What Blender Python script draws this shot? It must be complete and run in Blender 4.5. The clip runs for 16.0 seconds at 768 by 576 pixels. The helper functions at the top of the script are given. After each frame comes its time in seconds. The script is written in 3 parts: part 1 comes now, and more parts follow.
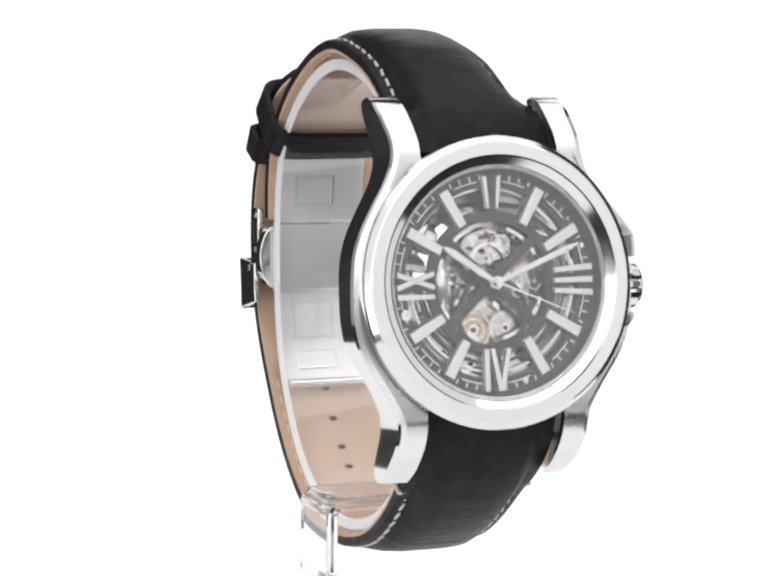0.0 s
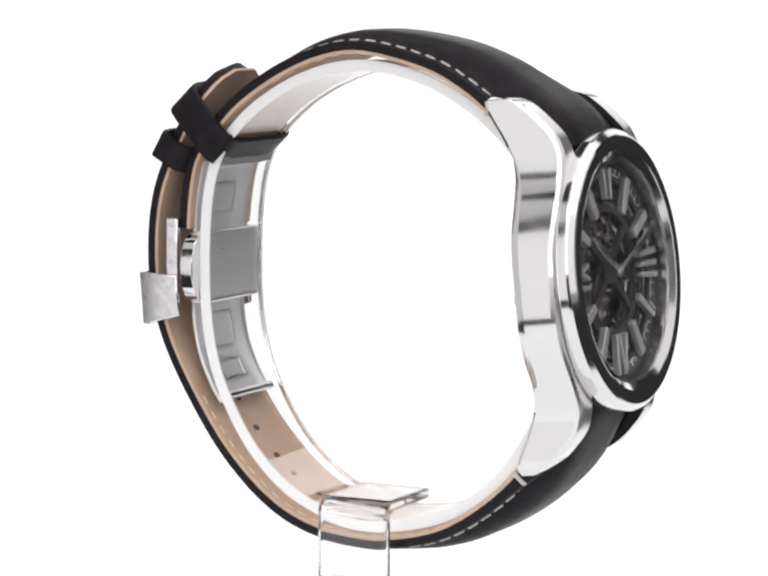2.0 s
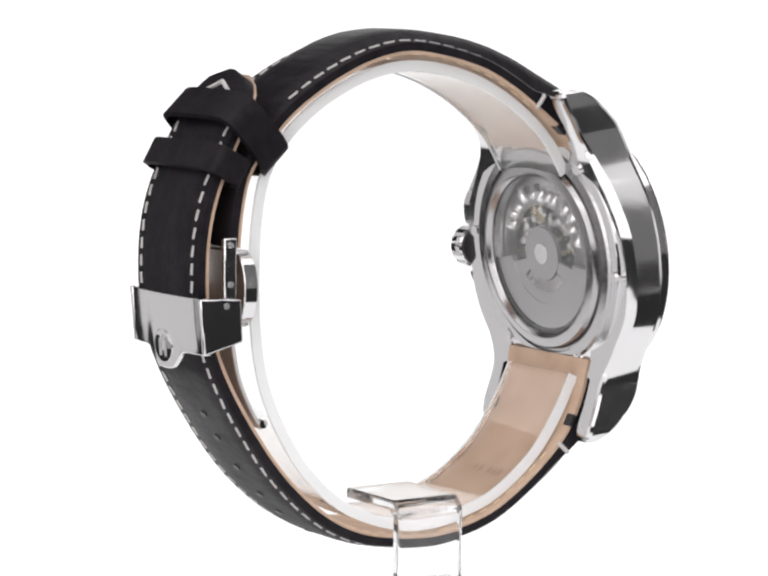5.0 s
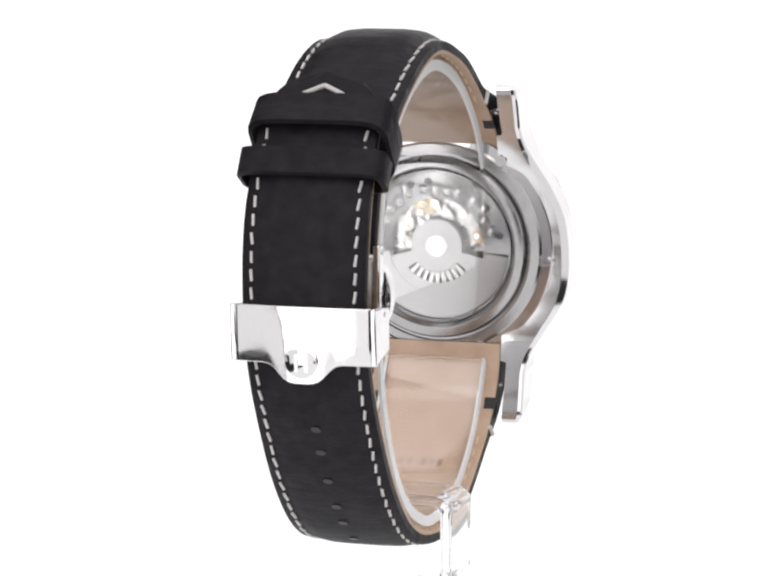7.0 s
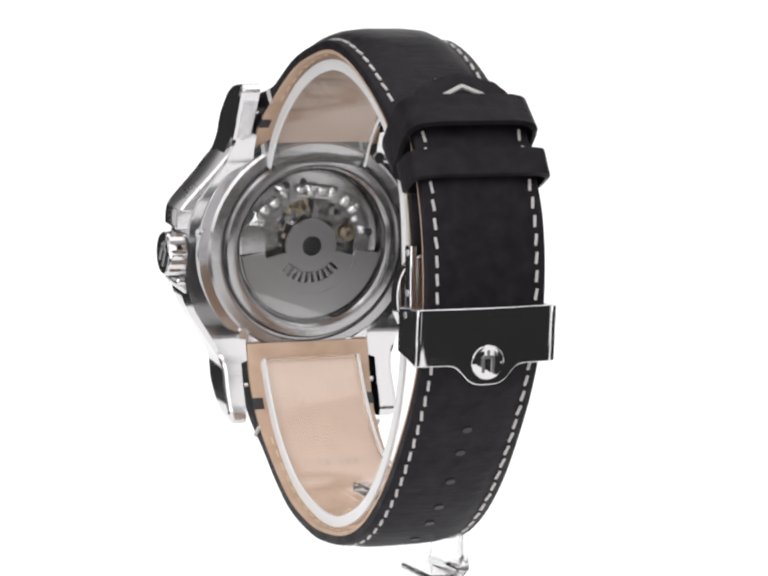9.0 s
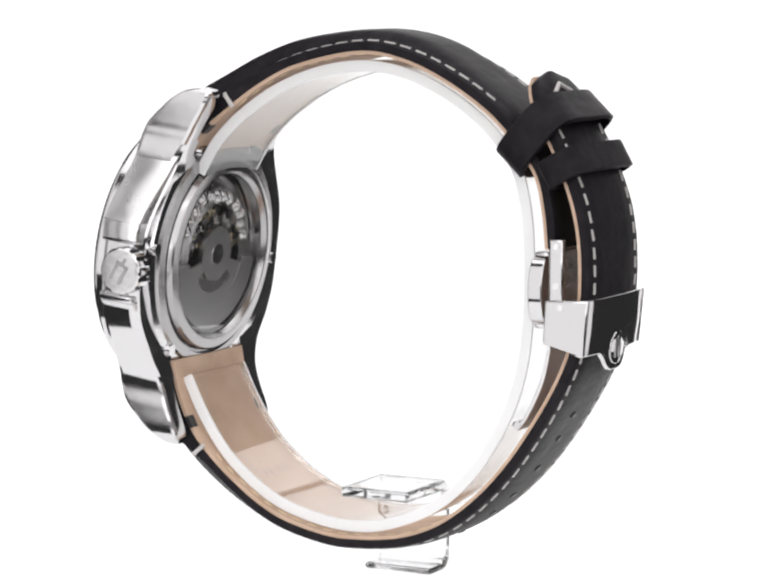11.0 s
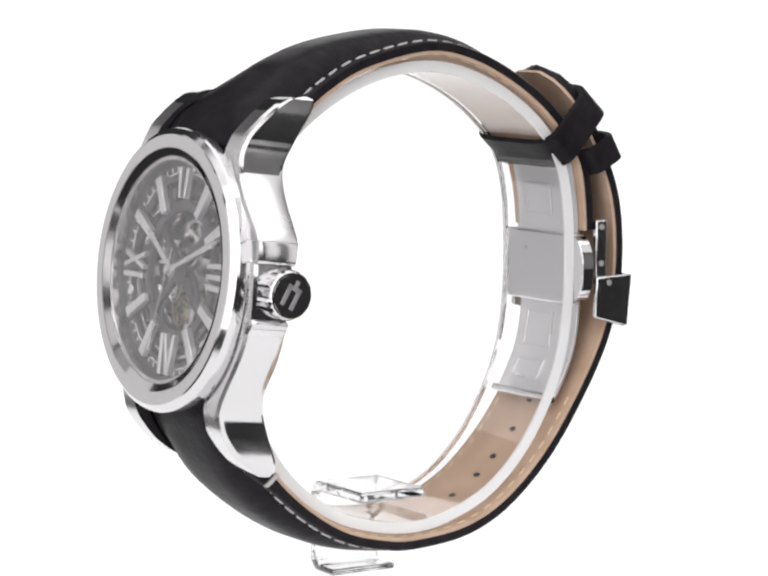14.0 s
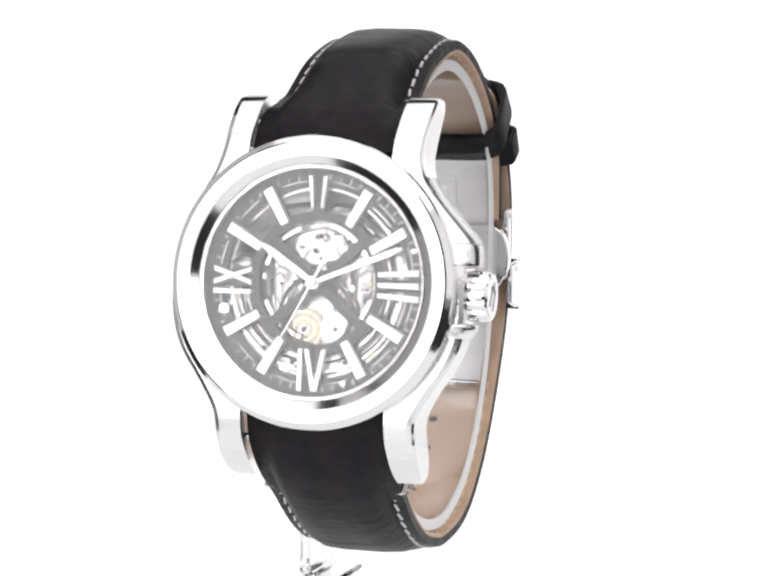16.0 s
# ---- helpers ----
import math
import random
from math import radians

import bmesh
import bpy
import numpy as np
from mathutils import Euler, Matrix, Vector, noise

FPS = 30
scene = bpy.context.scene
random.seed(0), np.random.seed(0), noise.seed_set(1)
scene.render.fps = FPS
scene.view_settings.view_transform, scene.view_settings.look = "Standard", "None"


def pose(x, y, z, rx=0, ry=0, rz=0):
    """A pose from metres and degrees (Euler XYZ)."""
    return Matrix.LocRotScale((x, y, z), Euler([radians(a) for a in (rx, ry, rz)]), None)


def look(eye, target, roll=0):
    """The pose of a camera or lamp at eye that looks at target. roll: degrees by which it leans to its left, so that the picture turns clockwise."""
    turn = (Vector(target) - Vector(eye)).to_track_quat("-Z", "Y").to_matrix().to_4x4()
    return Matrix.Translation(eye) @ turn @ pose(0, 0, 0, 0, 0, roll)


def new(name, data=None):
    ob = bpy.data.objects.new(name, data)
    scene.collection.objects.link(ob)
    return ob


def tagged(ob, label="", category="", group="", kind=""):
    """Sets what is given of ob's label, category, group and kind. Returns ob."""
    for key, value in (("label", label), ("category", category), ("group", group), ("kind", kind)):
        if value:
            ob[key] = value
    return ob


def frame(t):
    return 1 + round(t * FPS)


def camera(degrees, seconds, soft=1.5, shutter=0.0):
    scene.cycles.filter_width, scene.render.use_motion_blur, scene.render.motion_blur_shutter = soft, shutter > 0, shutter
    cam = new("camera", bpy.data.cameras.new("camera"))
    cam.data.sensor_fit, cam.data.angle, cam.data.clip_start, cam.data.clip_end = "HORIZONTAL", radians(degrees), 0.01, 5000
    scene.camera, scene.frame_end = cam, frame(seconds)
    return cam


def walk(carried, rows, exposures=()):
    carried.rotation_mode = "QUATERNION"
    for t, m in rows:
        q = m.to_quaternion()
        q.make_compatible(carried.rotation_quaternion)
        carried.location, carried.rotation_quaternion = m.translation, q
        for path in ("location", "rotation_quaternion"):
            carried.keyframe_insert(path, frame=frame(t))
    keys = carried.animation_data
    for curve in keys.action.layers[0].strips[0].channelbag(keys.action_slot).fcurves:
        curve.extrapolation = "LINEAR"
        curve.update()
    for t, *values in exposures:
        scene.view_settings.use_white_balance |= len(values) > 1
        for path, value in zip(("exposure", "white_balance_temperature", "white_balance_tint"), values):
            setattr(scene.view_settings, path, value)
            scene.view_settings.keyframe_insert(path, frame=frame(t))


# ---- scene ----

# One unit of the plan is S metres (the bezel is 42 mm across, or 546 units).
S = 7.7e-5
PITCH, REACH = 6.346, 5844

# ---- camera ----
cam = camera(15.28, 16.0, soft=2.5)
eye = Vector((-6, -REACH * math.cos(radians(PITCH)), REACH * math.sin(radians(PITCH)))) * S
aim = Vector((-6, 0, 0)) * S
walk(cam, [(0, look(eye, aim, 0.434)), (16, look(eye, aim, 0.434))])

# ---- light ----
FLOOR = -604 * S
world = bpy.data.worlds.new("studio")
world.use_nodes = True
world.node_tree.nodes["Background"].inputs[0].default_value = (1, 0.985, 0.99, 1)
world.node_tree.nodes["Background"].inputs[1].default_value = 0.03
scene.world = world
scene.view_settings.exposure = 0.0


def softbox(name, place, target, width, height, radiance):
    lamp = bpy.data.lights.new(name, "AREA")
    lamp.shape, lamp.size, lamp.size_y = "RECTANGLE", width, height
    lamp.energy = radiance * math.pi * width * height
    lamp.color = (1, 0.985, 0.985)
    ob = new(name, lamp)
    ob.matrix_world = look(place, target)
    return ob


def around(az, dist, z):
    """A place at an angle round the watch, 0 towards the camera, positive to its right."""
    return (dist * math.sin(radians(az)), -dist * math.cos(radians(az)), z)


MID = (0, 0, 0.02)
softbox("softbox_side", around(94, 0.65, 0.34), (0, 0, 0.34), 0.42, 1.06, 0.95)
softbox("softbox_side", around(-114, 0.65, 0.34), (0, 0, 0.34), 0.31, 1.06, 0.7)
softbox("softbox_front", around(48, 0.65, 0.42), (0, 0, 0.42), 0.26, 0.90, 1.15)
softbox("softbox_front", around(-33, 0.65, 0.30), (0, 0, 0.30), 0.21, 1.12, 2.4)
softbox("softbox_front", around(-52, 0.65, 0.32), (0, 0, 0.32), 0.21, 1.08, 1.05)
# The dim panels among these are unseen fill, added to grey the steel's reflections.
softbox("fill_panel", around(-74, 0.74, 0.33), (0, 0, 0.33), 0.20, 1.06, 0.68)
softbox("fill_panel", around(67, 0.75, 0.41), (0, 0, 0.41), 0.20, 0.9, 0.16)
softbox("fill_panel", around(-92, 0.75, 0.33), (0, 0, 0.33), 0.20, 1.06, 0.38)
softbox("softbox_rear", around(153, 0.65, 0.30), (0, 0, 0.30), 0.24, 0.9, 1.3)
softbox("fill_panel", around(45, 0.66, -0.06), (0, 0, -0.06), 0.22, 0.06, 0.3)
softbox("softbox_low", around(-16, 0.72, -0.06), (0, 0, -0.06), 0.22, 0.38, 1.2)
softbox("softbox_top", (0.15, -0.08, 0.90), (0.15, -0.079, 0), 1.4, 1.38, 1.45)
softbox("softbox_behind_camera", (0, -0.85, 0.71), (0, 0, 0.71), 0.85, 1.28, 1.7)


# ---- materials ----
def material(name, colour, rough=0.5, metal=0.0):
    m = bpy.data.materials.new(name)
    m.use_nodes = True
    b = m.node_tree.nodes["Principled BSDF"]
    b.inputs["Base Color"].default_value = (*colour, 1)
    b.inputs["Roughness"].default_value = rough
    b.inputs["Metallic"].default_value = metal
    return m


def add(m, kind, **values):
    n = m.node_tree.nodes.new(kind)
    for k, v in values.items():
        n.inputs[k.replace("_", " ")].default_value = v
    return n


def coords(m, scale):
    c = add(m, "ShaderNodeTexCoord")
    p = add(m, "ShaderNodeMapping")
    p.inputs["Scale"].default_value = scale
    m.node_tree.links.new(c.outputs["Object"], p.inputs["Vector"])
    return p.outputs[0]


def grain(m, scale, low, high, socket="Base Color", stretch=(1, 1, 1), detail=4.0):
    """Noise between two values into a socket of the surface."""
    links = m.node_tree.links
    n = add(m, "ShaderNodeTexNoise", Scale=scale, Detail=detail)
    links.new(coords(m, stretch), n.inputs["Vector"])
    r = add(m, "ShaderNodeValToRGB")
    r.color_ramp.elements[0].position, r.color_ramp.elements[1].position = 0.3, 0.7
    lo = low if isinstance(low, tuple) else (low, low, low)
    hi = high if isinstance(high, tuple) else (high, high, high)
    r.color_ramp.elements[0].color, r.color_ramp.elements[1].color = (*lo, 1), (*hi, 1)
    links.new(n.outputs["Fac"], r.inputs[0])
    links.new(r.outputs[0], m.node_tree.nodes["Principled BSDF"].inputs[socket])
    return n


def relief(m, scale, strength, distance, stretch=(1, 1, 1), cells=False):
    links = m.node_tree.links
    if cells:
        n = add(m, "ShaderNodeTexVoronoi", Scale=scale)
        out = n.outputs["Distance"]
    else:
        n = add(m, "ShaderNodeTexNoise", Scale=scale, Detail=5.0)
        out = n.outputs["Fac"]
    links.new(coords(m, stretch), n.inputs["Vector"])
    b = add(m, "ShaderNodeBump", Strength=strength, Distance=distance)
    surface = m.node_tree.nodes["Principled BSDF"].inputs["Normal"]
    if surface.is_linked:
        links.new(surface.links[0].from_socket, b.inputs["Normal"])
    links.new(out, b.inputs["Height"])
    links.new(b.outputs[0], m.node_tree.nodes["Principled BSDF"].inputs["Normal"])


polished = material("polished_steel", (0.70, 0.69, 0.70), 0.06, 1)
grain(polished, 900, 0.04, 0.10, "Roughness")
satin = material("satin_steel", (0.74, 0.73, 0.74), 0.28, 1)
grain(satin, 120, 0.26, 0.31, "Roughness")
softpolish = material("soft_polished_steel", (0.71, 0.70, 0.71), 0.15, 1)
grain(softpolish, 500, 0.09, 0.13, "Roughness")
brushed = material("fine_brushed_steel", (0.68, 0.67, 0.68), 0.14, 1)
grain(brushed, 3000, 0.17, 0.24, "Roughness")
plate = material("rhodium_plate", (0.62, 0.60, 0.60), 0.24, 1)
grain(plate, 700, (0.50, 0.48, 0.48), (0.70, 0.68, 0.68))
gilt = material("gilt_brass", (0.55, 0.47, 0.34), 0.25, 1)
grain(gilt, 900, 0.2, 0.35, "Roughness")
markmetal = material("matte_bright_steel", (0.80, 0.79, 0.80), 0.42, 1)
grain(markmetal, 1200, 0.38, 0.46, "Roughness")
backmetal = material("back_steel", (0.43, 0.42, 0.425), 0.2, 1)
grain(backmetal, 900, 0.16, 0.26, "Roughness")
ruby = material("ruby", (0.10, 0.05, 0.06), 0.1)
dialgrey = material("dial_dark_grey", (0.03, 0.026, 0.032), 0.4)
grain(dialgrey, 1500, (0.024, 0.021, 0.026), (0.04, 0.035, 0.043))
tickwhite = material("printed_white", (0.75, 0.75, 0.75), 0.5)
greysteel = material("grey_matte_steel", (0.52, 0.51, 0.52), 0.4, 1)
grain(greysteel, 1200, 0.34, 0.46, "Roughness")
weightsteel = material("fine_ground_steel", (0.46, 0.45, 0.455), 0.3, 1)
grain(weightsteel, 1500, 0.28, 0.33, "Roughness", (1, 8, 8))
# Near-black for small dark parts, and for shade painted into openings.
recess = material("dark_parts_and_recess_shade", (0.02, 0.018, 0.02), 0.4)
leather = material("black_leather", (0.015, 0.013, 0.015), 0.42)
grain(leather, 55, 0.36, 0.52, "Roughness", (1, 0.6, 0.6))
leather.node_tree.nodes["Principled BSDF"].inputs["Specular IOR Level"].default_value = 0.12
grain(leather, 400, (0.007, 0.006, 0.008), (0.016, 0.013, 0.016))
relief(leather, 90, 0.5, 0.0006, (1, 2.5, 2.5))
relief(leather, 40, 0.45, 0.0010, (0.35, 3, 3))
relief(leather, 420, 0.25, 0.00025, (1, 0.35, 0.35))
relief(leather, 2600, 0.35, 0.00008, cells=True)
edgeleather = material("leather_edge", (0.035, 0.025, 0.022), 0.6)
grain(edgeleather, 900, (0.02, 0.016, 0.015), (0.055, 0.036, 0.03))
tan = material("tan_lining", (0.50, 0.35, 0.25), 0.7)
grain(tan, 260, (0.47, 0.325, 0.23), (0.56, 0.40, 0.30))
relief(tan, 1800, 0.3, 0.00006)
stamp = material("dark_tan_stamp", (0.36, 0.25, 0.19), 0.8)
palethread = material("straw_thread", (0.72, 0.58, 0.38), 0.8)
relief(palethread, 6000, 0.4, 0.00005)
thread = material("grey_thread", (0.52, 0.50, 0.49), 0.8)
relief(thread, 6000, 0.4, 0.00005)


def clear(name, ior, tint=(1, 1, 1)):
    m = material(name, tint, 0.0)
    b = m.node_tree.nodes["Principled BSDF"]
    b.inputs["Transmission Weight"].default_value = 1.0
    b.inputs["IOR"].default_value = ior
    return m


sapphire = clear("sapphire_glass", 1.6)
sapphire.node_tree.nodes["Principled BSDF"].inputs["Specular IOR Level"].default_value = 0.35
acrylic = clear("clear_acrylic", 1.49, (0.99, 0.99, 0.995))
softacrylic = clear("worn_acrylic", 1.49, (0.94, 0.94, 0.95))
grain(softacrylic, 300, 0.02, 0.06, "Roughness")
frosted = material("frosted_acrylic", (0.96, 0.96, 0.965), 0.5)
frosted.node_tree.nodes["Principled BSDF"].inputs["Transmission Weight"].default_value = 0.3
grain(frosted, 800, 0.4, 0.6, "Roughness")


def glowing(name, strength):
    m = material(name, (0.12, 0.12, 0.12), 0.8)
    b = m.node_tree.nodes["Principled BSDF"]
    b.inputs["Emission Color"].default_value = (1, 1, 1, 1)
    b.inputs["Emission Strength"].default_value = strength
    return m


unseen_slab = material("unseen_slab_pale", (0.46, 0.45, 0.45), 0.6)
grain(unseen_slab, 60, (0.43, 0.42, 0.42), (0.49, 0.48, 0.48))
# Glow added to the paper, so the ground stays white and shadowless.
lightpaper = glowing("glowing_white_paper", 1.0)

# ---- building tools ----
LEAN = radians(6.6)
EN = Vector((0, -math.cos(LEAN), math.sin(LEAN)))
EU = Vector((0, math.sin(LEAN), math.cos(LEAN)))
HUB = Vector((0, -490, 61.5))


def C(x, u, n):
    """A place of the watch head: x to the crown, u to twelve o'clock, n out of the dial."""
    return HUB + Vector((x, 0, 0)) + EU * u + EN * n


def L(x, y, z):
    return Vector((x, y, z))


def part(name, verts, faces, mat, parent=None, label="", sharp=35, bevel=0.0):
    me = bpy.data.meshes.new(name)
    me.from_pydata([tuple(Vector(v) * S) for v in verts], [], faces)
    me.validate()
    bm = bmesh.new()
    bm.from_mesh(me)
    bmesh.ops.recalc_face_normals(bm, faces=bm.faces)
    bm.to_mesh(me)
    bm.free()
    me.materials.append(mat)
    for p in me.polygons:
        p.use_smooth = True
    me.set_sharp_from_angle(angle=radians(sharp))
    ob = new(name, me)
    while parent and parent.parent and parent.parent.parent:
        parent = parent.parent
    ob.parent = parent
    if bevel:
        b = ob.modifiers.new("soft_edges", "BEVEL")
        b.width, b.segments, b.limit_method, b.angle_limit = bevel * S, 2, "ANGLE", radians(40)
        b.harden_normals = False
    if label:
        tagged(ob, label)
    return ob


def loft(rings, closed=True, caps=True, loop=False):
    """Faces between rings of equally many points."""
    verts = [p for r in rings for p in r]
    k, faces = len(rings[0]), []
    last = len(rings) if loop else len(rings) - 1
    for i in range(last):
        j = (i + 1) % len(rings)
        for a in range(k if closed else k - 1):
            b = (a + 1) % k
            faces.append((i * k + a, i * k + b, j * k + b, j * k + a))
    if caps and not loop:
        faces.append(tuple(range(k)))
        faces.append(tuple((len(rings) - 1) * k + a for a in range(k)))
    return verts, faces


def join(*shapes):
    verts, faces = [], []
    for v, f in shapes:
        o = len(verts)
        verts += v
        faces += [tuple(i + o for i in q) for q in f]
    return verts, faces


def lathe(profile, seg=96, at=C, cx=0, cu=0):
    """A closed section (r, n) turned about the dial's axis."""
    rings = []
    for k in range(seg):
        a = 2 * math.pi * k / seg
        rings.append([at(cx + r * math.sin(a), cu + r * math.cos(a), n) for r, n in profile])
    return loft(rings, loop=True)


def disc(r, n0, n1, seg=48, at=C, cx=0, cu=0):
    def ring(n):
        return [at(cx + r * math.sin(2 * math.pi * k / seg), cu + r * math.cos(2 * math.pi * k / seg), n) for k in range(seg)]
    return loft([ring(n0), ring(n1)])


def prism(outline, n0, n1, at=C):
    return loft([[at(x, u, n0) for x, u in outline], [at(x, u, n1) for x, u in outline]])


def sector(r0, r1, a0, a1, n0, n1, seg=0, cx=0, cu=0):
    """Part of a ring, between clock angles in degrees."""
    seg = seg or max(2, int(abs(a1 - a0) / 4))
    out = []
    for k in range(seg + 1):
        a = radians(a0 + (a1 - a0) * k / seg)
        s, c = math.sin(a), math.cos(a)
        out.append([C(cx + r0 * s, cu + r0 * c, n0), C(cx + r1 * s, cu + r1 * c, n0), C(cx + r1 * s, cu + r1 * c, n1), C(cx + r0 * s, cu + r0 * c, n1)])
    return loft(out)


def dome_sector(r0, r1, a0, a1, n, rise, steps=7):
    """A cushion-shaped part of a ring; rise: how far its middle stands out of n (negative: towards the back)."""
    seg = max(4, int(abs(a1 - a0) / 3))
    rings = []
    for k in range(seg + 1):
        a = radians(a0 + (a1 - a0) * k / seg)
        end = 0.35 + 0.65 * math.sin(math.pi * k / seg) ** 0.5
        ring = []
        for j in range(steps):
            q = j / (steps - 1)
            r = r0 + (r1 - r0) * q
            ring.append(C(r * math.sin(a), r * math.cos(a), n + rise * end * math.sin(math.pi * q)))
        for r in (r1, r0):
            ring.append(C(r * math.sin(a), r * math.cos(a), n - (4 if rise > 0 else -4)))
        rings.append(ring)
    return loft(rings)


def bar(a, r0, r1, w0, w1, n0, n1, side=0.0, turn=0.0):
    """A baton along the clock angle a, from r0 to r1, with widths w0 and w1; side: its shift across; turn: its slant."""
    a = radians(a)
    d, q = Vector((math.sin(a), math.cos(a))), Vector((math.cos(a), -math.sin(a)))
    out = []
    for r, w, t in ((r0, w0, -turn), (r1, w1, turn)):
        out += [d * r + q * (side + t - w / 2), d * r + q * (side + t + w / 2)]
    out = [out[0], out[1], out[3], out[2]]
    return prism([tuple(o) for o in out], n0, n1)


def box(x0, x1, y0, y1, z0, z1):
    return loft([[L(x0, y0, z), L(x1, y0, z), L(x1, y1, z), L(x0, y1, z)] for z in (z0, z1)])


def gear(r, teeth, n0, n1, cx, cu, hub=0.0):
    out = []
    for k in range(teeth * 4):
        a = 2 * math.pi * k / (teeth * 4)
        q = r if k % 4 in (0, 1) else r * 0.92
        out.append((cx + q * math.sin(a), cu + q * math.cos(a)))
    return prism(out, n0, n1)


def spline(points, count):
    """A smooth line through points (any dimension), with even steps."""
    p = [np.array(q, float) for q in points]
    p = [2 * p[0] - p[1]] + p + [2 * p[-1] - p[-2]]
    fine = []
    for i in range(1, len(p) - 2):
        for k in range(24):
            t = k / 24
            a, b, c, d = p[i - 1], p[i], p[i + 1], p[i + 2]
            fine.append(0.5 * (2 * b + (c - a) * t + (2 * a - 5 * b + 4 * c - d) * t * t + (3 * b - a - 3 * c + d) * t ** 3))
    fine.append(p[-2])
    fine = np.array(fine)
    run = np.r_[0, np.cumsum(np.linalg.norm(np.diff(fine[:, :2], axis=0), axis=1))]
    even = np.linspace(0, run[-1], count)
    return np.array([np.interp(even, run, fine[:, k]) for k in range(fine.shape[1])]).T


def normals(line):
    """Unit tangents and normals of a line in (y, z); the normal points away from the middle of the loop."""
    t = np.gradient(line[:, :2], axis=0)
    t /= np.linalg.norm(t, axis=1)[:, None]
    n = np.c_[t[:, 1], -t[:, 0]]
    mid = np.array([0.0, 0.0])
    for k in range(len(n)):
        if n[k] @ (line[k, :2] - mid) < 0:
            n[k] = -n[k]
    return t, n


# ---- the set ----
sweep = [(-0.155, FLOOR, 0.05), (-0.035, FLOOR, 0.072), (0.02, FLOOR, 0.085), (0.18, FLOOR, 0.12), (0.45, FLOOR, 0.155)]
sweep += [(0.45 + 0.2 * math.sin(radians(a)), FLOOR + 0.2 - 0.2 * math.cos(radians(a)), 0.155) for a in range(10, 91, 10)]
sweep += [(0.65, 0.45, 0.155)]
v, f = loft([[L(x, y, z) / S for x in (-w, w)] for y, z, w in sweep], closed=False, caps=False)
tagged(part("backdrop", v, f, lightpaper), "seamless white paper sweep under and behind the watch, with added glow", "backdrop", kind="structure")
# Unseen slab, added and cut to shape what the lower lugs reflect.
v, f = prism([(-0.053 / S, -0.16 / S), (0.053 / S, -0.16 / S), (0.16 / S, 0.46 / S), (0.16 / S, 0.62 / S), (-0.16 / S, 0.62 / S), (-0.16 / S, 0.46 / S)], (FLOOR - 0.03) / S, (FLOOR - 0.002) / S, L)
tagged(part("floor", v, f, unseen_slab), "unseen pale slab under the white paper, added for reflections in the steel", "table", kind="structure")

# ---- the watch ----
watch = tagged(new("wristwatch"), "steel skeleton wristwatch with black stitched leather strap, on a clear stand", "wristwatch")
watch.empty_display_size = 0.01


def bezel():
    prof = [(222, 3), (268, 3), (276, 4), (277, 24), (275, 29), (266, 38), (263, 40), (240, 40.6), (237, 39.8), (222, 31)]
    v, f = lathe(prof, 128)
    part("bezel", v, f, softpolish, watch, "broad flat polished steel bezel", sharp=8)


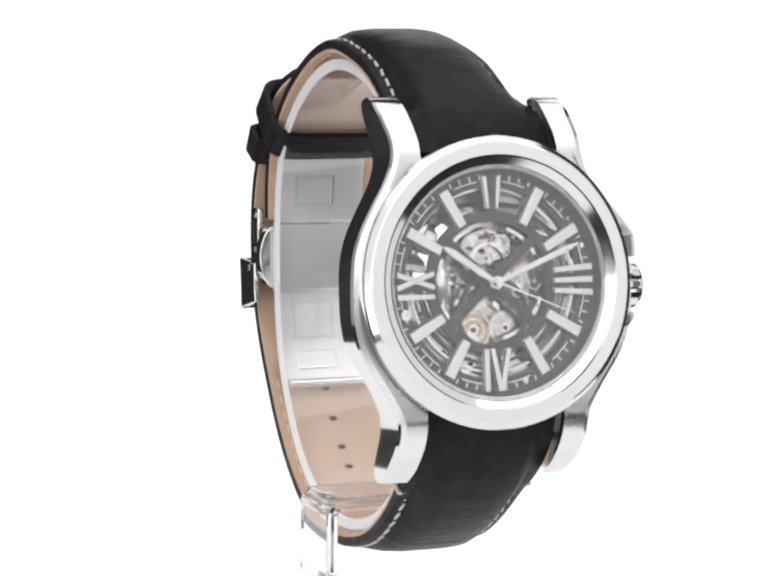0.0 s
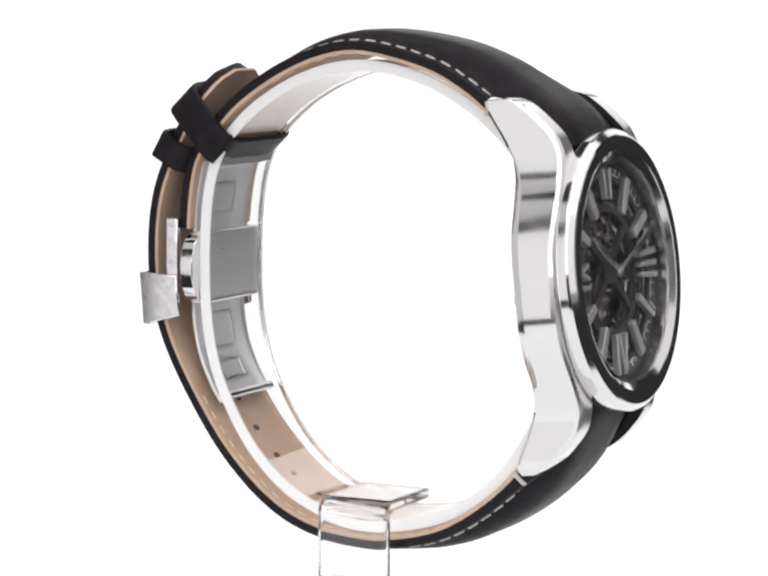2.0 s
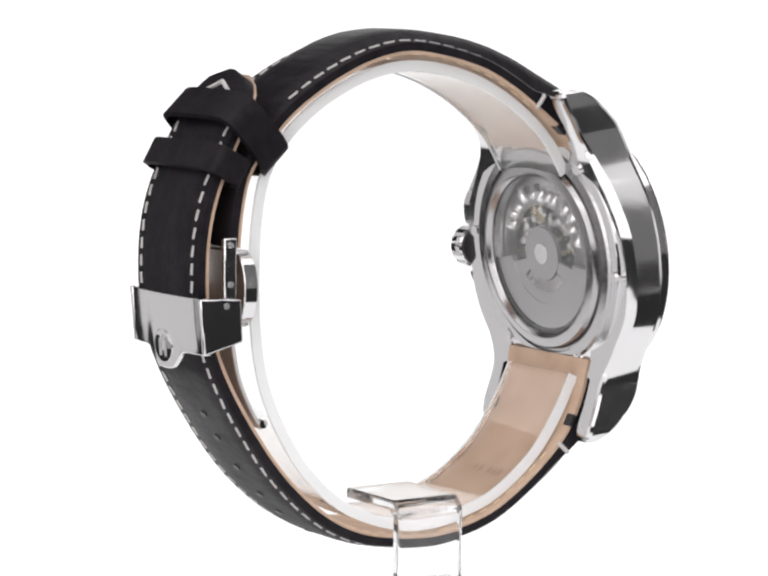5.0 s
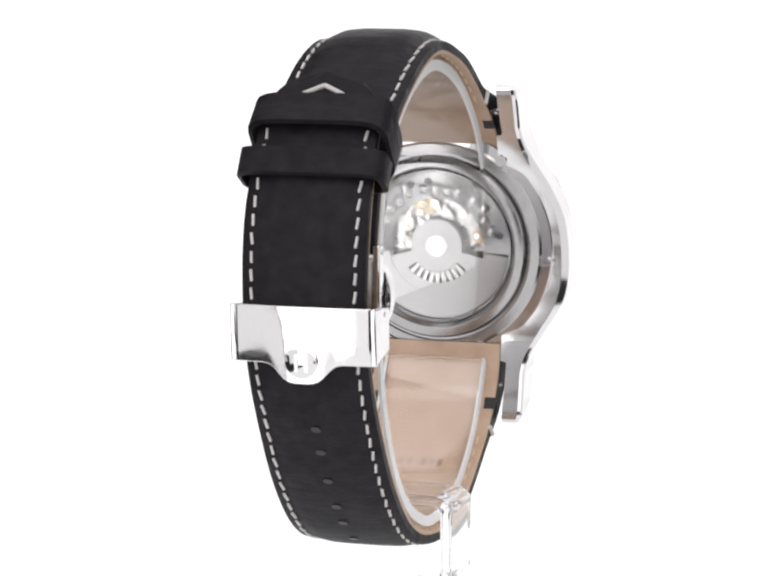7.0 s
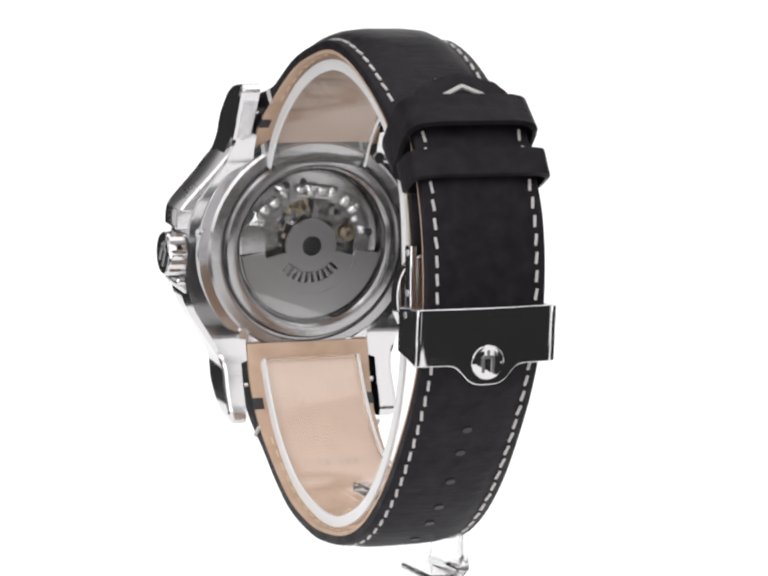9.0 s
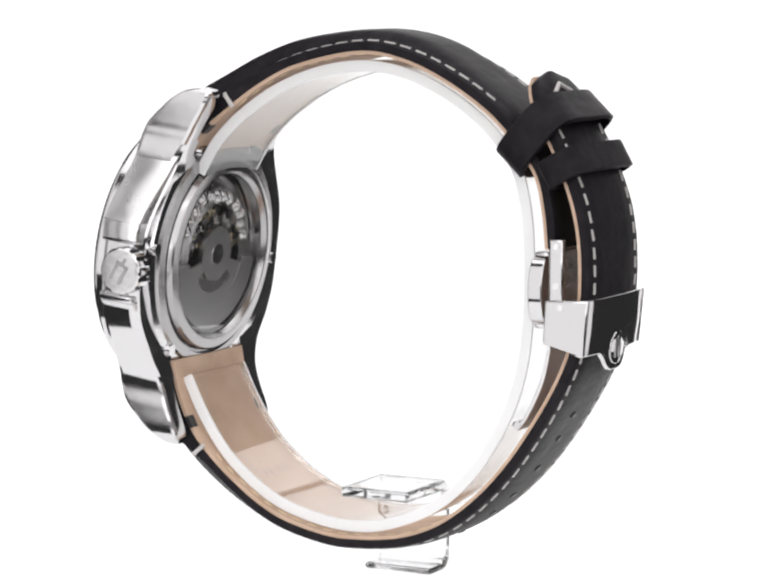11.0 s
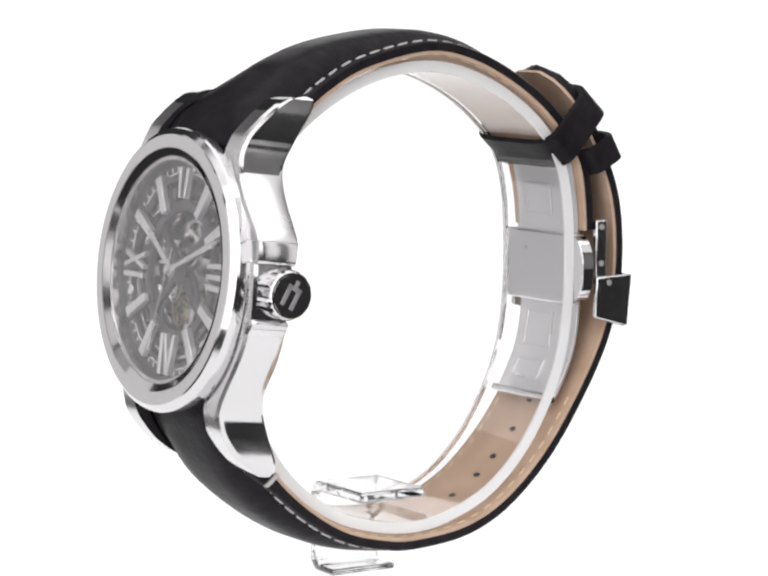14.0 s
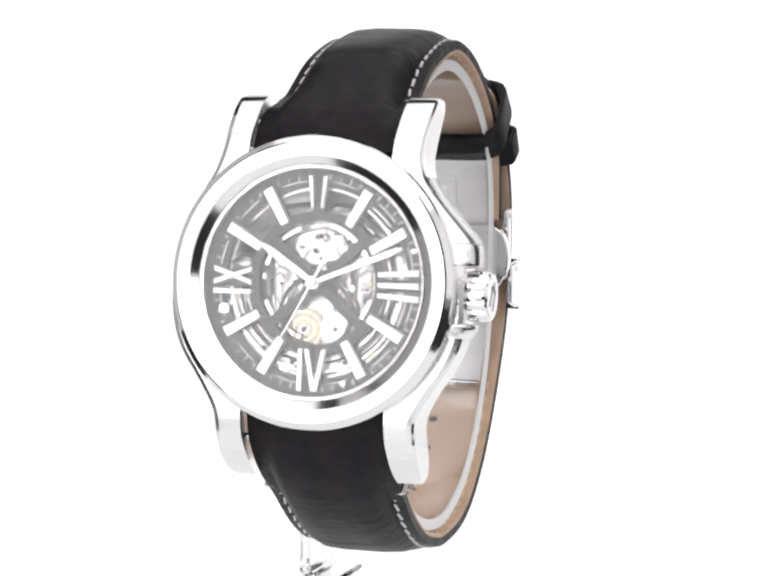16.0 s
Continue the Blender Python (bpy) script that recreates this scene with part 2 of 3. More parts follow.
def case():
    # flank stations: u, outer x, front n, back n
    side = [(360, 190, -116, -146), (352, 197, -88, -152), (330, 199, -57, -146), (285, 197, -15, -124), (262, 196, -2, -114), (235, 201, 6, -102),
            (200, 216, 8, -92), (150, 247, 10, -86), (100, 273, 8, -84), (62, 286, 6, -82), (30, 291, 6, -81), (0, 293, 5, -80), (-50, 293, 3, -80),
            (-88, 288, 1, -82), (-116, 280, 0, -83), (-150, 263, -1, -86), (-200, 229, -3, -91), (-240, 205, -5, -104), (-266, 198, -8, -114), (-300, 198, -22, -128),
            (-340, 198, -60, -148), (-362, 195, -92, -153), (-374, 188, -116, -150)]
    shapes = []
    line = spline(side, 170)
    for s in (-1, 1):
        rings = []
        for u, x, nf, nb in line:
            lug = 142
            c = max(0.0, min(1.0, (250 - abs(u)) / 80))
            if s < 0:
                x += -1 - 4 * c + max(0.0, -290 - u) * 0.04
            elif 90 < u < 260:
                x -= 9 * math.sin(math.pi * (u - 90) / 170)
            elif u < -300:
                x -= (-300 - u) * 0.05
            inner = max(lug, math.sqrt(max(0.0, 232 ** 2 - u * u)))
            inner = min(inner, x - 16)
            rings.append([C(s * inner, u, nf), C(s * (x - 12), u, nf), C(s * (x - 3), u, nf - 4), C(s * x, u, nf - 12), C(s * x, u, nb + 9 + 5 * c), C(s * (x - 3 - 2 * c), u, nb + 3 + 2 * c), C(s * (x - 9 - 3 * c), u, nb - 5 * c), C(s * min(inner + (14 if abs(u) > 250 else 0), x - 10), u, nb)])
        shapes.append(loft(rings))
    v, f = join(*shapes)
    body = part("case_body", v, f, softpolish, watch, "polished steel case with four curved lugs", sharp=13)
    body.data.materials.append(satin)
    for p in body.data.polygons:
        if p.normal.dot(EN) > 0.7:
            p.material_index = 1
    v, f = lathe([(217, -90), (256, -90), (264, -60), (268, 2), (270, 6.5), (217, 6.5)], 96)
    part("case_ring", v, f, polished, watch, sharp=30)
    # crown guards flare out of the flank
    flare = np.array([(0, 300), (4, 303), (14, 299), (28, 287), (52, 262), (80, 236), (108, 212), (130, 196), (146, 188)], float)
    flare = spline([(e, x) for e, x in flare], 60)
    long = np.array([(0, 303), (5, 306), (25, 306), (42, 303), (58, 293), (82, 272), (110, 247), (138, 224), (168, 204), (200, 190)], float)
    long = spline([(e, x) for e, x in long], 60)
    for u0, d, lip, flare in ((40, 1, 44, long), (-66, -1, 16, flare)):
        for mat, steps in ((brushed, np.r_[0, 4, np.linspace(9, lip, 6)]), (satin, np.linspace(lip, flare[-1][0], 22))):
            rings = []
            for e in steps:
                u = u0 + e * d
                x = np.interp(e, flare[:, 0], flare[:, 1])
                nf = np.interp(-u, -line[:, 0], line[:, 2]) + 0.5
                nb = np.interp(-u, -line[:, 0], line[:, 3]) - 0.5
                root = min(236 - e * 0.3, x - 22)
                rings.append([C(root, u, nf), C(x - 14, u, nf), C(x - 5, u, nf - 4), C(x, u, nf - 13), C(x, u, nb + 9), C(x - 3, u, nb + 3), C(x - 9, u, nb), C(root, u, nb)])
            v, f = loft(rings)
            part("crown_guard", v, f, mat, watch, sharp=30, bevel=2 if mat is brushed else 0)


def side_at(x, a, b):
    """Places round the crown's axis: a along u, b along n."""
    return C(x, -13 + a, -62 + b)


def crown():
    # Near-black disc paints the shade in the gap behind the crown.
    v, f = loft([[side_at(x, 42 * math.cos(k * 0.2094), 42 * math.sin(k * 0.2094)) for k in range(30)] for x in (280, 294)])
    part("crown_gap_shade", v, f, recess, watch)
    seg = 56
    def ring(x, r, flute):
        return [side_at(x, (r - (flute if k % 4 == 0 else 0)) * math.cos(2 * math.pi * k / seg), (r - (flute if k % 4 == 0 else 0)) * math.sin(2 * math.pi * k / seg)) for k in range(seg)]
    v, f = loft([ring(272, 20, 0), ring(286, 20, 0), ring(286, 43, 0), ring(289, 48, 5), ring(318, 48, 5), ring(324, 46, 1.5), ring(327, 43, 0)])
    c = part("crown", v, f, polished, watch, "fluted steel crown", sharp=28)
    v, f = loft([ring(326.5, 39, 0), ring(328, 39, 0)])
    part("end_disc", v, f, polished, c)
    def slab(pts):
        return loft([[side_at(x, a, b) for a, b in pts] for x in (327.5, 329)])
    def tilted(pts, a=radians(-24)):
        return slab([(p * math.cos(a) - q * math.sin(a), p * math.sin(a) + q * math.cos(a)) for p, q in pts])
    v, f = join(tilted([(-24, -15), (-24, -7), (16, -7), (16, -15)]), tilted([(-24, 7), (-24, 15), (16, 15), (16, 7)]), tilted([(10, -15), (10, 15), (18, 15), (18, -15)]), tilted([(18, -4), (18, 4), (30, 4), (30, -4)]))
    part("emblem", v, f, greysteel, c)


def crystal():
    def dome(r, n, rise, seg=9):
        return [(max(0.5, r * k / seg), n + rise * (1 - (k / seg) ** 2)) for k in range(seg + 1)]
    top = dome(221, 32, 4)
    prof = top + [(221, 27), (0.5, 29)]
    v, f = lathe(prof, 64)
    ob = part("crystal", v, f, sapphire, watch, "clear sapphire crystal", sharp=40)
    ob.visible_shadow = False
    v, f = lathe([(214, 25), (222, 26), (222, -14), (217, -14)], 96)
    part("inner_flange", v, f, plate, watch)


def dial():
    v, f = lathe([(180, -4), (217, -4), (217, -14), (180, -14)], 96)
    d = part("dial_ring", v, f, dialgrey, watch, "dark grey skeleton dial")
    v, f = lathe([(116, -6), (134, -6), (134, -14), (116, -14)], 72)
    part("inner_ring", v, f, dialgrey, d)
    for r, mat in ((165, brushed), (148, dialgrey)):
        v, f = sector(r, r + 5, 25, 275, -13, -8, 60)
        part("track_ring", v, f, mat, d)
    for k in range(12):
        v, f = bar(k * 30, 130, 184, 22, 26, -14, -5)
        part("bridge", v, f, dialgrey, d)
    for a in (48, 132, 228, 312):
        v, f = bar(a, 18, 120, 14, 18, -15, -7)
        part("spoke", v, f, dialgrey, d)
    v, f = disc(26, -16, -6)
    part("hub", v, f, dialgrey, d)
    for a, r, q in ((253, 188, 11), (71, 200, 6), (162, 196, 6)):
        v, f = disc(q, -6, -1.5, 24, cx=r * math.sin(radians(a)), cu=r * math.cos(radians(a)))
        part("dial_screw", v, f, polished, d, bevel=1)
    v, f = lathe([(66, -10), (73, -10), (73, -15), (66, -15)], 56, cx=0, cu=-58)
    part("window_ring", v, f, dialgrey, d)
    # minute track
    for k in range(60):
        if k % 5 == 0:
            continue
        v, f = bar(k * 6, 194, 204, 2.2, 2.2, -4.5, -3)
        part("minute_tick", v, f, tickwhite, d)
    for k in range(12):
        v, f = sector(190, 192, k * 30 + 8, k * 30 + 22, -4.5, -3)
        part("minute_arc", v, f, tickwhite, d)
    # hour marks
    def mark(*bars):
        v, f = join(*bars)
        part("hour_mark", v, f, markmetal, d, "raised steel hour mark", bevel=1.2)
    for k in (1, 2, 4, 5, 7, 8, 10, 11):
        mark(bar(k * 30, 124, 200, 17, 21, -5, 7))
    mark(bar(0, 140, 200, 5, 9, -5, 7, -12, -3), bar(0, 140, 200, 5, 9, -5, 7, 12, 3))
    mark(*[bar(90, 124, 204, 9, 12, -5, 7, q, q * 0.12) for q in (-22, 0, 22)])
    mark(bar(180, 124, 204, 9, 11, -5, 7, 22), bar(180, 124, 204, 9, 11, -5, 7, 2, -8), bar(180, 124, 204, 9, 11, -5, 7, -16, 8))
    mark(bar(270, 124, 200, 9, 11, -5, 7, -22), bar(270, 124, 200, 9, 11, -5, 7, 8, 13), bar(270, 124, 200, 9, 11, -5, 7, 8, -13))


def pointers():
    def hand(name, a, tail, tip, w0, w1, n):
        v, f = join(bar(a, -tail, tip * 0.86, w0, w1, n, n + 4), bar(a, tip * 0.86, tip, w1, w1 * 0.3, n, n + 4), disc(13, n, n + 4, 24))
        return part(name, v, f, brushed, watch, bevel=1)
    hand("hour_pointer", 303.5, 14, 126, 11, 15, 9)
    hand("minute_pointer", 68, 16, 186, 9, 13, 14)
    v, f = disc(7, 12, 26, 20)
    part("pointer_pin", v, f, polished, watch)
    # the second pointer turns about its own middle
    shapes = [[(-2.2, -46), (2.2, -46), (1.0, 168), (-1.0, 168)]]
    v, f = loft([[Vector((x, u, n)) for x, u in shapes[0]] for n in (0, 2.5)])
    ring = [Vector((8 * math.sin(k * 0.3927), 8 * math.cos(k * 0.3927), 0)) for k in range(16)]
    v2, f2 = loft([ring, [p + Vector((0, 0, 3)) for p in ring]])
    v, f = join((v, f), (v2, f2))
    return part("second_pointer", v, f, polished, watch)


def movement():
    v, f = lathe([(174, -18), (217, -18), (217, -80), (174, -80), (168, -60)], 96)
    m = part("movement", v, f, plate, watch, "exposed mechanical movement with gilt gears")
    v, f = lathe([(134, -19), (174, -46), (174, -49), (134, -24)], 96)
    part("movement_ring", v, f, polished, m, "bright bevelled ring", sharp=20)
    v, f = lathe([(104, -84), (164, -70), (164, -66), (104, -78)], 96)
    part("movement_ring", v, f, backmetal, m, "grey bevelled ring", sharp=20)
    # the main plate, open between nine and one o'clock
    v, f = join(disc(112, -58, -48, 64), sector(110, 170, 60, 250, -58, -50), sector(110, 170, 262, 270, -58, -50), sector(110, 170, 318, 324, -58, -50), sector(110, 170, 5, 12, -58, -50))
    part("main_plate", v, f, plate, m)
    for a0, a1, r0, r1, n in ((280, 297, 137, 178, -20), (303, 327, 137, 160, -22), (304, 326, 164, 179, -18), (333, 356, 137, 176, -20), (4, 26, 137, 172, -19), (34, 56, 137, 158, -22), (35, 55, 162, 178, -18),
                              (64, 84, 150, 178, -24), (96, 116, 150, 176, -21), (124, 146, 164, 178, -19), (156, 166, 146, 176, -20), (194, 206, 146, 174, -20), (214, 236, 150, 178, -19), (246, 262, 140, 172, -22)):
        if a0 > 275 or a0 < 60:
            # leaning back towards twelve o'clock
            v, f = sector(r0, r1, a0, a1, n - 12, n - 6)
            mid = sum((p - HUB).dot(EU) for p in v) / len(v)
            v = [p - EN * 0.6 * ((p - HUB).dot(EU) - mid) for p in v]
            part("rim_plate", v, f, polished, m, bevel=2)
        else:
            v, f = sector(r0, r1, a0, a1, n - 6, n)
            part("rim_plate", v, f, (polished, satin, plate)[(a0 // 3) % 3], m, bevel=2)
        for e in (0.22, 0.74):
            a, q = radians(a0 + (a1 - a0) * e), r0 + (r1 - r0) * (0.3 + 0.5 * e)
            v, f = disc(4.5, n, n + 2, 14, cx=q * math.sin(a), cu=q * math.cos(a))
            if not (a0 > 275 or a0 < 60):
                part("screw", v, f, recess if e < 0.5 else gilt, m)
    def cog(name, cx, cu, r, teeth, n, mat):
        v, f = gear(r, teeth, n, n + 5, cx, cu)
        g = part(name, v, f, mat, m)
        v, f = disc(r * 0.68, n + 5, n + 7, 32, cx=cx, cu=cu)
        part("web", v, f, mat, g)
        v, f = disc(r * 0.13, n + 7, n + 11, 20, cx=cx, cu=cu)
        part("jewel", v, f, ruby, g)
        v, f = lathe([(r * 0.13, n + 7), (r * 0.26, n + 7), (r * 0.26, n + 9), (r * 0.13, n + 9)], 24, cx=cx, cu=cu)
        part("setting", v, f, polished, g)
    cog("gear", -30, -88, 40, 30, -44, gilt)
    cog("gear", 34, -86, 33, 26, -40, plate)
    cog("gear", 76, -8, 44, 34, -44, plate)
    cog("gear", -78, -6, 34, 28, -42, plate)
    cog("gear", -70, 40, 24, 22, -38, plate)
    cog("gear", 80, 52, 26, 24, -40, plate)
    cog("gear", 70, -120, 24, 22, -44, gilt)
    # balance bridge below twelve
    v, f = prism([(-62, 50), (-44, 92), (0, 106), (44, 92), (62, 50), (34, 32), (-34, 32)], -44, -30)
    b = part("bridge_plate", v, f, plate, m, bevel=3)
    for x, u, r, mat in ((0, 88, 6, ruby), (24, 74, 6, polished), (-26, 70, 6, polished), (36, 54, 5, ruby), (-10, 60, 5, recess), (14, 50, 4, polished)):
        v, f = disc(r, -30, -27, 20, cx=x, cu=u)
        part("screw", v, f, mat, b)
    # Dark raised strips paint the shade inside the slots.
    for x, u, w, h in ((-34, 66, 16, 5), (30, 92, 14, 4), (6, 74, 5, 14)):
        v, f = prism([(x - w / 2, u - h / 2), (x + w / 2, u - h / 2), (x + w / 2, u + h / 2), (x - w / 2, u + h / 2)], -31, -29.4)
        part("slot", v, f, recess, b)
    for a0, a1 in ((20, 74), (106, 168), (196, 250), (286, 340)):
        v, f = sector(104, 111, a0, a1, -22, -16)
        part("inner_rim", v, f, polished, m, sharp=20)
    v, f = dome_sector(62, 104, 244, 292, -34, 8)
    part("barrel_cover", v, f, plate, m, sharp=60)
    v, f = dome_sector(60, 102, 68, 118, -34, 7)
    part("barrel_cover", v, f, plate, m, sharp=60)
    for k in range(4):
        v, f = sector(14 + 6 * k, 16.5 + 6 * k, 0, 360, -37 - k % 2, -35, 40, -30, -88)
        part("ratchet_ring", v, f, polished if k % 2 else gilt, m)
    v, f = lathe([(34, -28), (41, -28), (41, -22), (34, -22)], 40, cx=0, cu=36)
    part("balance_rim", v, f, polished, m)
    for a0, a1, r0, r1 in ((65, 112, 138, 166), (122, 146, 138, 160), (160, 176, 140, 168), (186, 206, 138, 162), (214, 244, 140, 166)):
        v, f = sector(r0, r1, a0, a1, -44, -20)
        part("bridge_plate", v, f, plate if a0 % 4 else satin, m, bevel=2)
    for a, r in ((80, 176), (255, 182), (200, 172)):
        v, f = disc(9, -18, -12, 20, cx=r * math.sin(radians(a)), cu=r * math.cos(radians(a)))
        part("screw", v, f, polished, m)
    # small wheels, pillars and screws scattered over the plate
    rng = random.Random(4)
    for k in range(44):
        a, r = rng.uniform(40, 320), rng.uniform(40, 165)
        q = rng.choice((4, 5, 6, 8, 11))
        x, u = r * math.sin(radians(a)), r * math.cos(radians(a))
        if 55 < r or abs(a - 180) < 90:
            h = rng.choice((-38, -34, -30))
            v, f = join(disc(q, -50, h, 16, cx=x, cu=u), bar(a, r - 1, r + q * 1.8, q * 0.7, q * 0.5, -50, h - 3))
            part("pillar", v, f, rng.choice((plate, polished, gilt, dialgrey)), m)
    for k in range(3):
        v, f = lathe([(14 + 7 * k, -33), (17 + 7 * k, -33), (17 + 7 * k, -30), (14 + 7 * k, -30)], 36, cx=-62, cu=-34)
        part("hairspring_coil", v, f, polished, m)
    for k in range(26):
        a, r = rng.uniform(-95, 95), rng.uniform(45, 150)
        q = rng.choice((5, 6, 8, 10))
        x, u = r * math.sin(radians(a)), r * math.cos(radians(a))
        v, f = join(disc(q, -78, -58, 16, cx=x, cu=u), bar(a + 40, r * 0.75, r * 0.9, q, q * 0.7, -72, -62))
        part("pillar", v, f, rng.choice((plate, polished, gilt, dialgrey)), m)
    # fine works filling the openings of the dial
    for k in range(64):
        a, r = rng.uniform(-135, 135), rng.uniform(36, 128)
        q = rng.choice((2, 3, 3, 4, 5, 7))
        x, u = r * math.sin(radians(a)), r * math.cos(radians(a))
        h = rng.uniform(-30, -18)
        if k % 3:
            v, f = join(disc(q, -48, h, 12, cx=x, cu=u), disc(q * 0.5, h, h + 2, 10, cx=x, cu=u))
            name = "pillar"
        else:
            v, f = sector(q * 2, q * 2 + 2.5, a, a + rng.uniform(90, 240), h - 4, h, 14, x, u)
            name = "spring"
        part(name, v, f, rng.choice((plate, polished, gilt, dialgrey, recess, polished)), m)
    # bright rollers and screws along the upper rim of the back
    for k in range(12):
        a = -76 + 13 * k + rng.uniform(-3, 3)
        r0, w, d = rng.uniform(100, 118), rng.uniform(8, 12), rng.uniform(24, 44)
        v, f = dome_sector(r0, r0 + d, a - w / 2, a + w / 2, -80, -12)
        part("lever", v, f, polished, m, sharp=60)
        if k % 3 == 0:
            v, f = disc(rng.uniform(4, 8), -84, -72, 16, cx=92 * math.sin(radians(a)), cu=92 * math.cos(radians(a)))
            part("screw", v, f, polished, m)
    # winding weight, seen through the back
    v, f = join(sector(108, 160, 98, 262, -92, -82, 48), sector(30, 110, 104, 128, -90, -84), sector(30, 110, 232, 256, -90, -84), sector(84, 110, 126, 234, -90, -84, 30), sector(22, 58, 0, 360, -92, -82, 40))
    w = part("winding_weight", v, f, weightsteel, m, "grey steel winding weight")
    for k in range(9):
        v, f = bar(136 + k * 11, 60, 84, 7, 9, -89, -84)
        part("rib", v, f, plate, w)
    v, f = disc(22, -94.5, -82, 32)
    part("axle", v, f, polished, w)
    for x, u, r in ((-64, 62, 22), (30, 86, 26), (74, 44, 20), (-20, 60, 15), (-92, 20, 18)):
        v, f = join(gear(r, 20, -72, -66, x, u), disc(r * 0.3, -76, -66, 20, cx=x, cu=u))
        part("gear", v, f, gilt if r in (26, 18) else plate, m)


def caseback():
    v, f = lathe([(168, -80), (236, -80), (240, -86), (230, -95), (212, -98), (210, -90), (205, -90), (203, -100), (198, -108), (184, -112), (178, -112), (172, -101), (168, -98)], 96)
    b = part("case_back", v, f, backmetal, watch, "steel display case back with glass window", sharp=28)
    v, f = lathe([(0.5, -101), (60, -101), (171, -101), (171, -96.5), (0.5, -96.5)], 64)
    g = part("back_window", v, f, sapphire, b)
    g.visible_shadow = False
    for k in range(6):
        a = radians(k * 60 + 23)
        v, f = disc(12, -97, -82, 20, cx=246 * math.sin(a), cu=238 * math.cos(a))
        part("screw", v, f, polished, b)
    for s in (-1, 1):
        v, f = loft([[C(x, s * 300 + 8 * math.sin(k * 0.5236), -112 + 8 * math.cos(k * 0.5236)) for k in range(12)] for x in (-150, 150)])
        part("spring_bar", v, f, polished, watch)


# the strap: lines of its inner face in (y, z), with half width and the padding's height
UPPER = [(-390, 262, 141, 62), (-350, 310, 141, 68), (-294, 356, 137, 62), (-220, 409, 132, 50), (-135, 450, 130, 36), (0, 479, 128, 23), (97, 467, 127, 19),
         (194, 426, 126, 12), (285, 366, 124, 7), (345, 304, 122, 5), (384, 248, 120, 4), (400, 177, 118, 4), (406, 110, 116, 4)]
LOWER = [(-416, -160, 141, 58), (-402, -230, 141, 56), (-363, -312, 137, 49), (-284, -392, 132, 38), (-186, -456, 130, 24), (-87, -485, 128, 12), (-8, -491, 127, 9), (110, -476, 125, 8), (208, -430, 123, 7), (306, -340, 122, 6),
         (392, -218, 121, 5), (450, -105, 121, 5), (476, 0, 121, 5), (478, 100, 122, 5), (466, 180, 122, 5), (441, 250, 120, 5), (408, 318, 118, 5), (376, 374, 112, 4), (352, 414, 84, 3), (338, 436, 40, 2)]


def strap(name, control, thick, count, label):
    line = spline(control, count)
    t, n = normals(line)
    outer, lining = [], []
    for k in range(count):
        y, z, w, pad = line[k]
        def at(x, d):
            return L(x, y + n[k][0] * d, z + n[k][1] * d)
        mid = 7
        rise = max(0.0, min(1.0, (13 - k) / 10.0))
        rise = rise * rise * (3 - 2 * rise)
        edge = thick + 0.75 * pad * rise
        pad = pad * (1 - 0.75 * rise)
        prof = [(-w, mid), (-w, edge - 3), (-w + 4, edge), (-w + 26, edge), (-w + 36, edge + pad * 0.45), (-w + 56, edge + pad * 0.85), (-w * 0.3, edge + pad), (w * 0.3, edge + pad),
                (w - 56, edge + pad * 0.85), (w - 36, edge + pad * 0.45), (w - 26, edge), (w - 4, edge), (w, edge - 3), (w, mid)]
        prof = [(max(-w, min(w, x)) if w > 60 else x * w / 120, d) for x, d in prof]
        outer.append([at(x, d) for x, d in prof])
        lining.append([at(-w + 1, 0), at(-w + 1, mid), at(w - 1, mid), at(w - 1, 0)])
    v, f = loft(outer)
    s = part(name, v, f, leather, watch, label, sharp=50)
    v, f = loft(lining)
    part("lining", v, f, tan, s, "tan leather lining", sharp=50)
    return s, line, t, n


def stitches(owner, line, t, n, first, last, edge, inset=19):
    run = np.r_[0, np.cumsum(np.linalg.norm(np.diff(line[:, :2], axis=0), axis=1))]
    v, f = loft([[Vector((x, a, b)) for x, b in ((-3.1, -1), (3.1, -1), (2.0, 2.8), (-2.0, 2.8))] for a in (-11, -5, 5, 11)])
    shared, wobble = None, random.Random(7)
    for s in (-1, 1):
        for d in np.arange(run[-1] * first, run[-1] * last, 33):
            y, z, w, ty, tz, ny, nz = [np.interp(d, run, c) for c in (line[:, 0], line[:, 1], line[:, 2], t[:, 0], t[:, 1], n[:, 0], n[:, 1])]
            if shared is None:
                ob = part("stitch", v, f, thread, owner)
                shared = ob.data
            else:
                ob = new("stitch", shared)
                ob.parent = owner
            x_axis = Vector((0, ty, tz)).cross(Vector((0, ny, nz)))
            m = Matrix((x_axis, Vector((0, ty, tz)), Vector((0, ny, nz)))).transposed().to_4x4()
            m = m @ Matrix.Rotation(s * 0.12 + wobble.uniform(-0.07, 0.07), 4, "Z")
            m.translation = Vector((s * (w - inset), y + ny * edge, z + nz * edge)) * S
            ob.matrix_basis = m


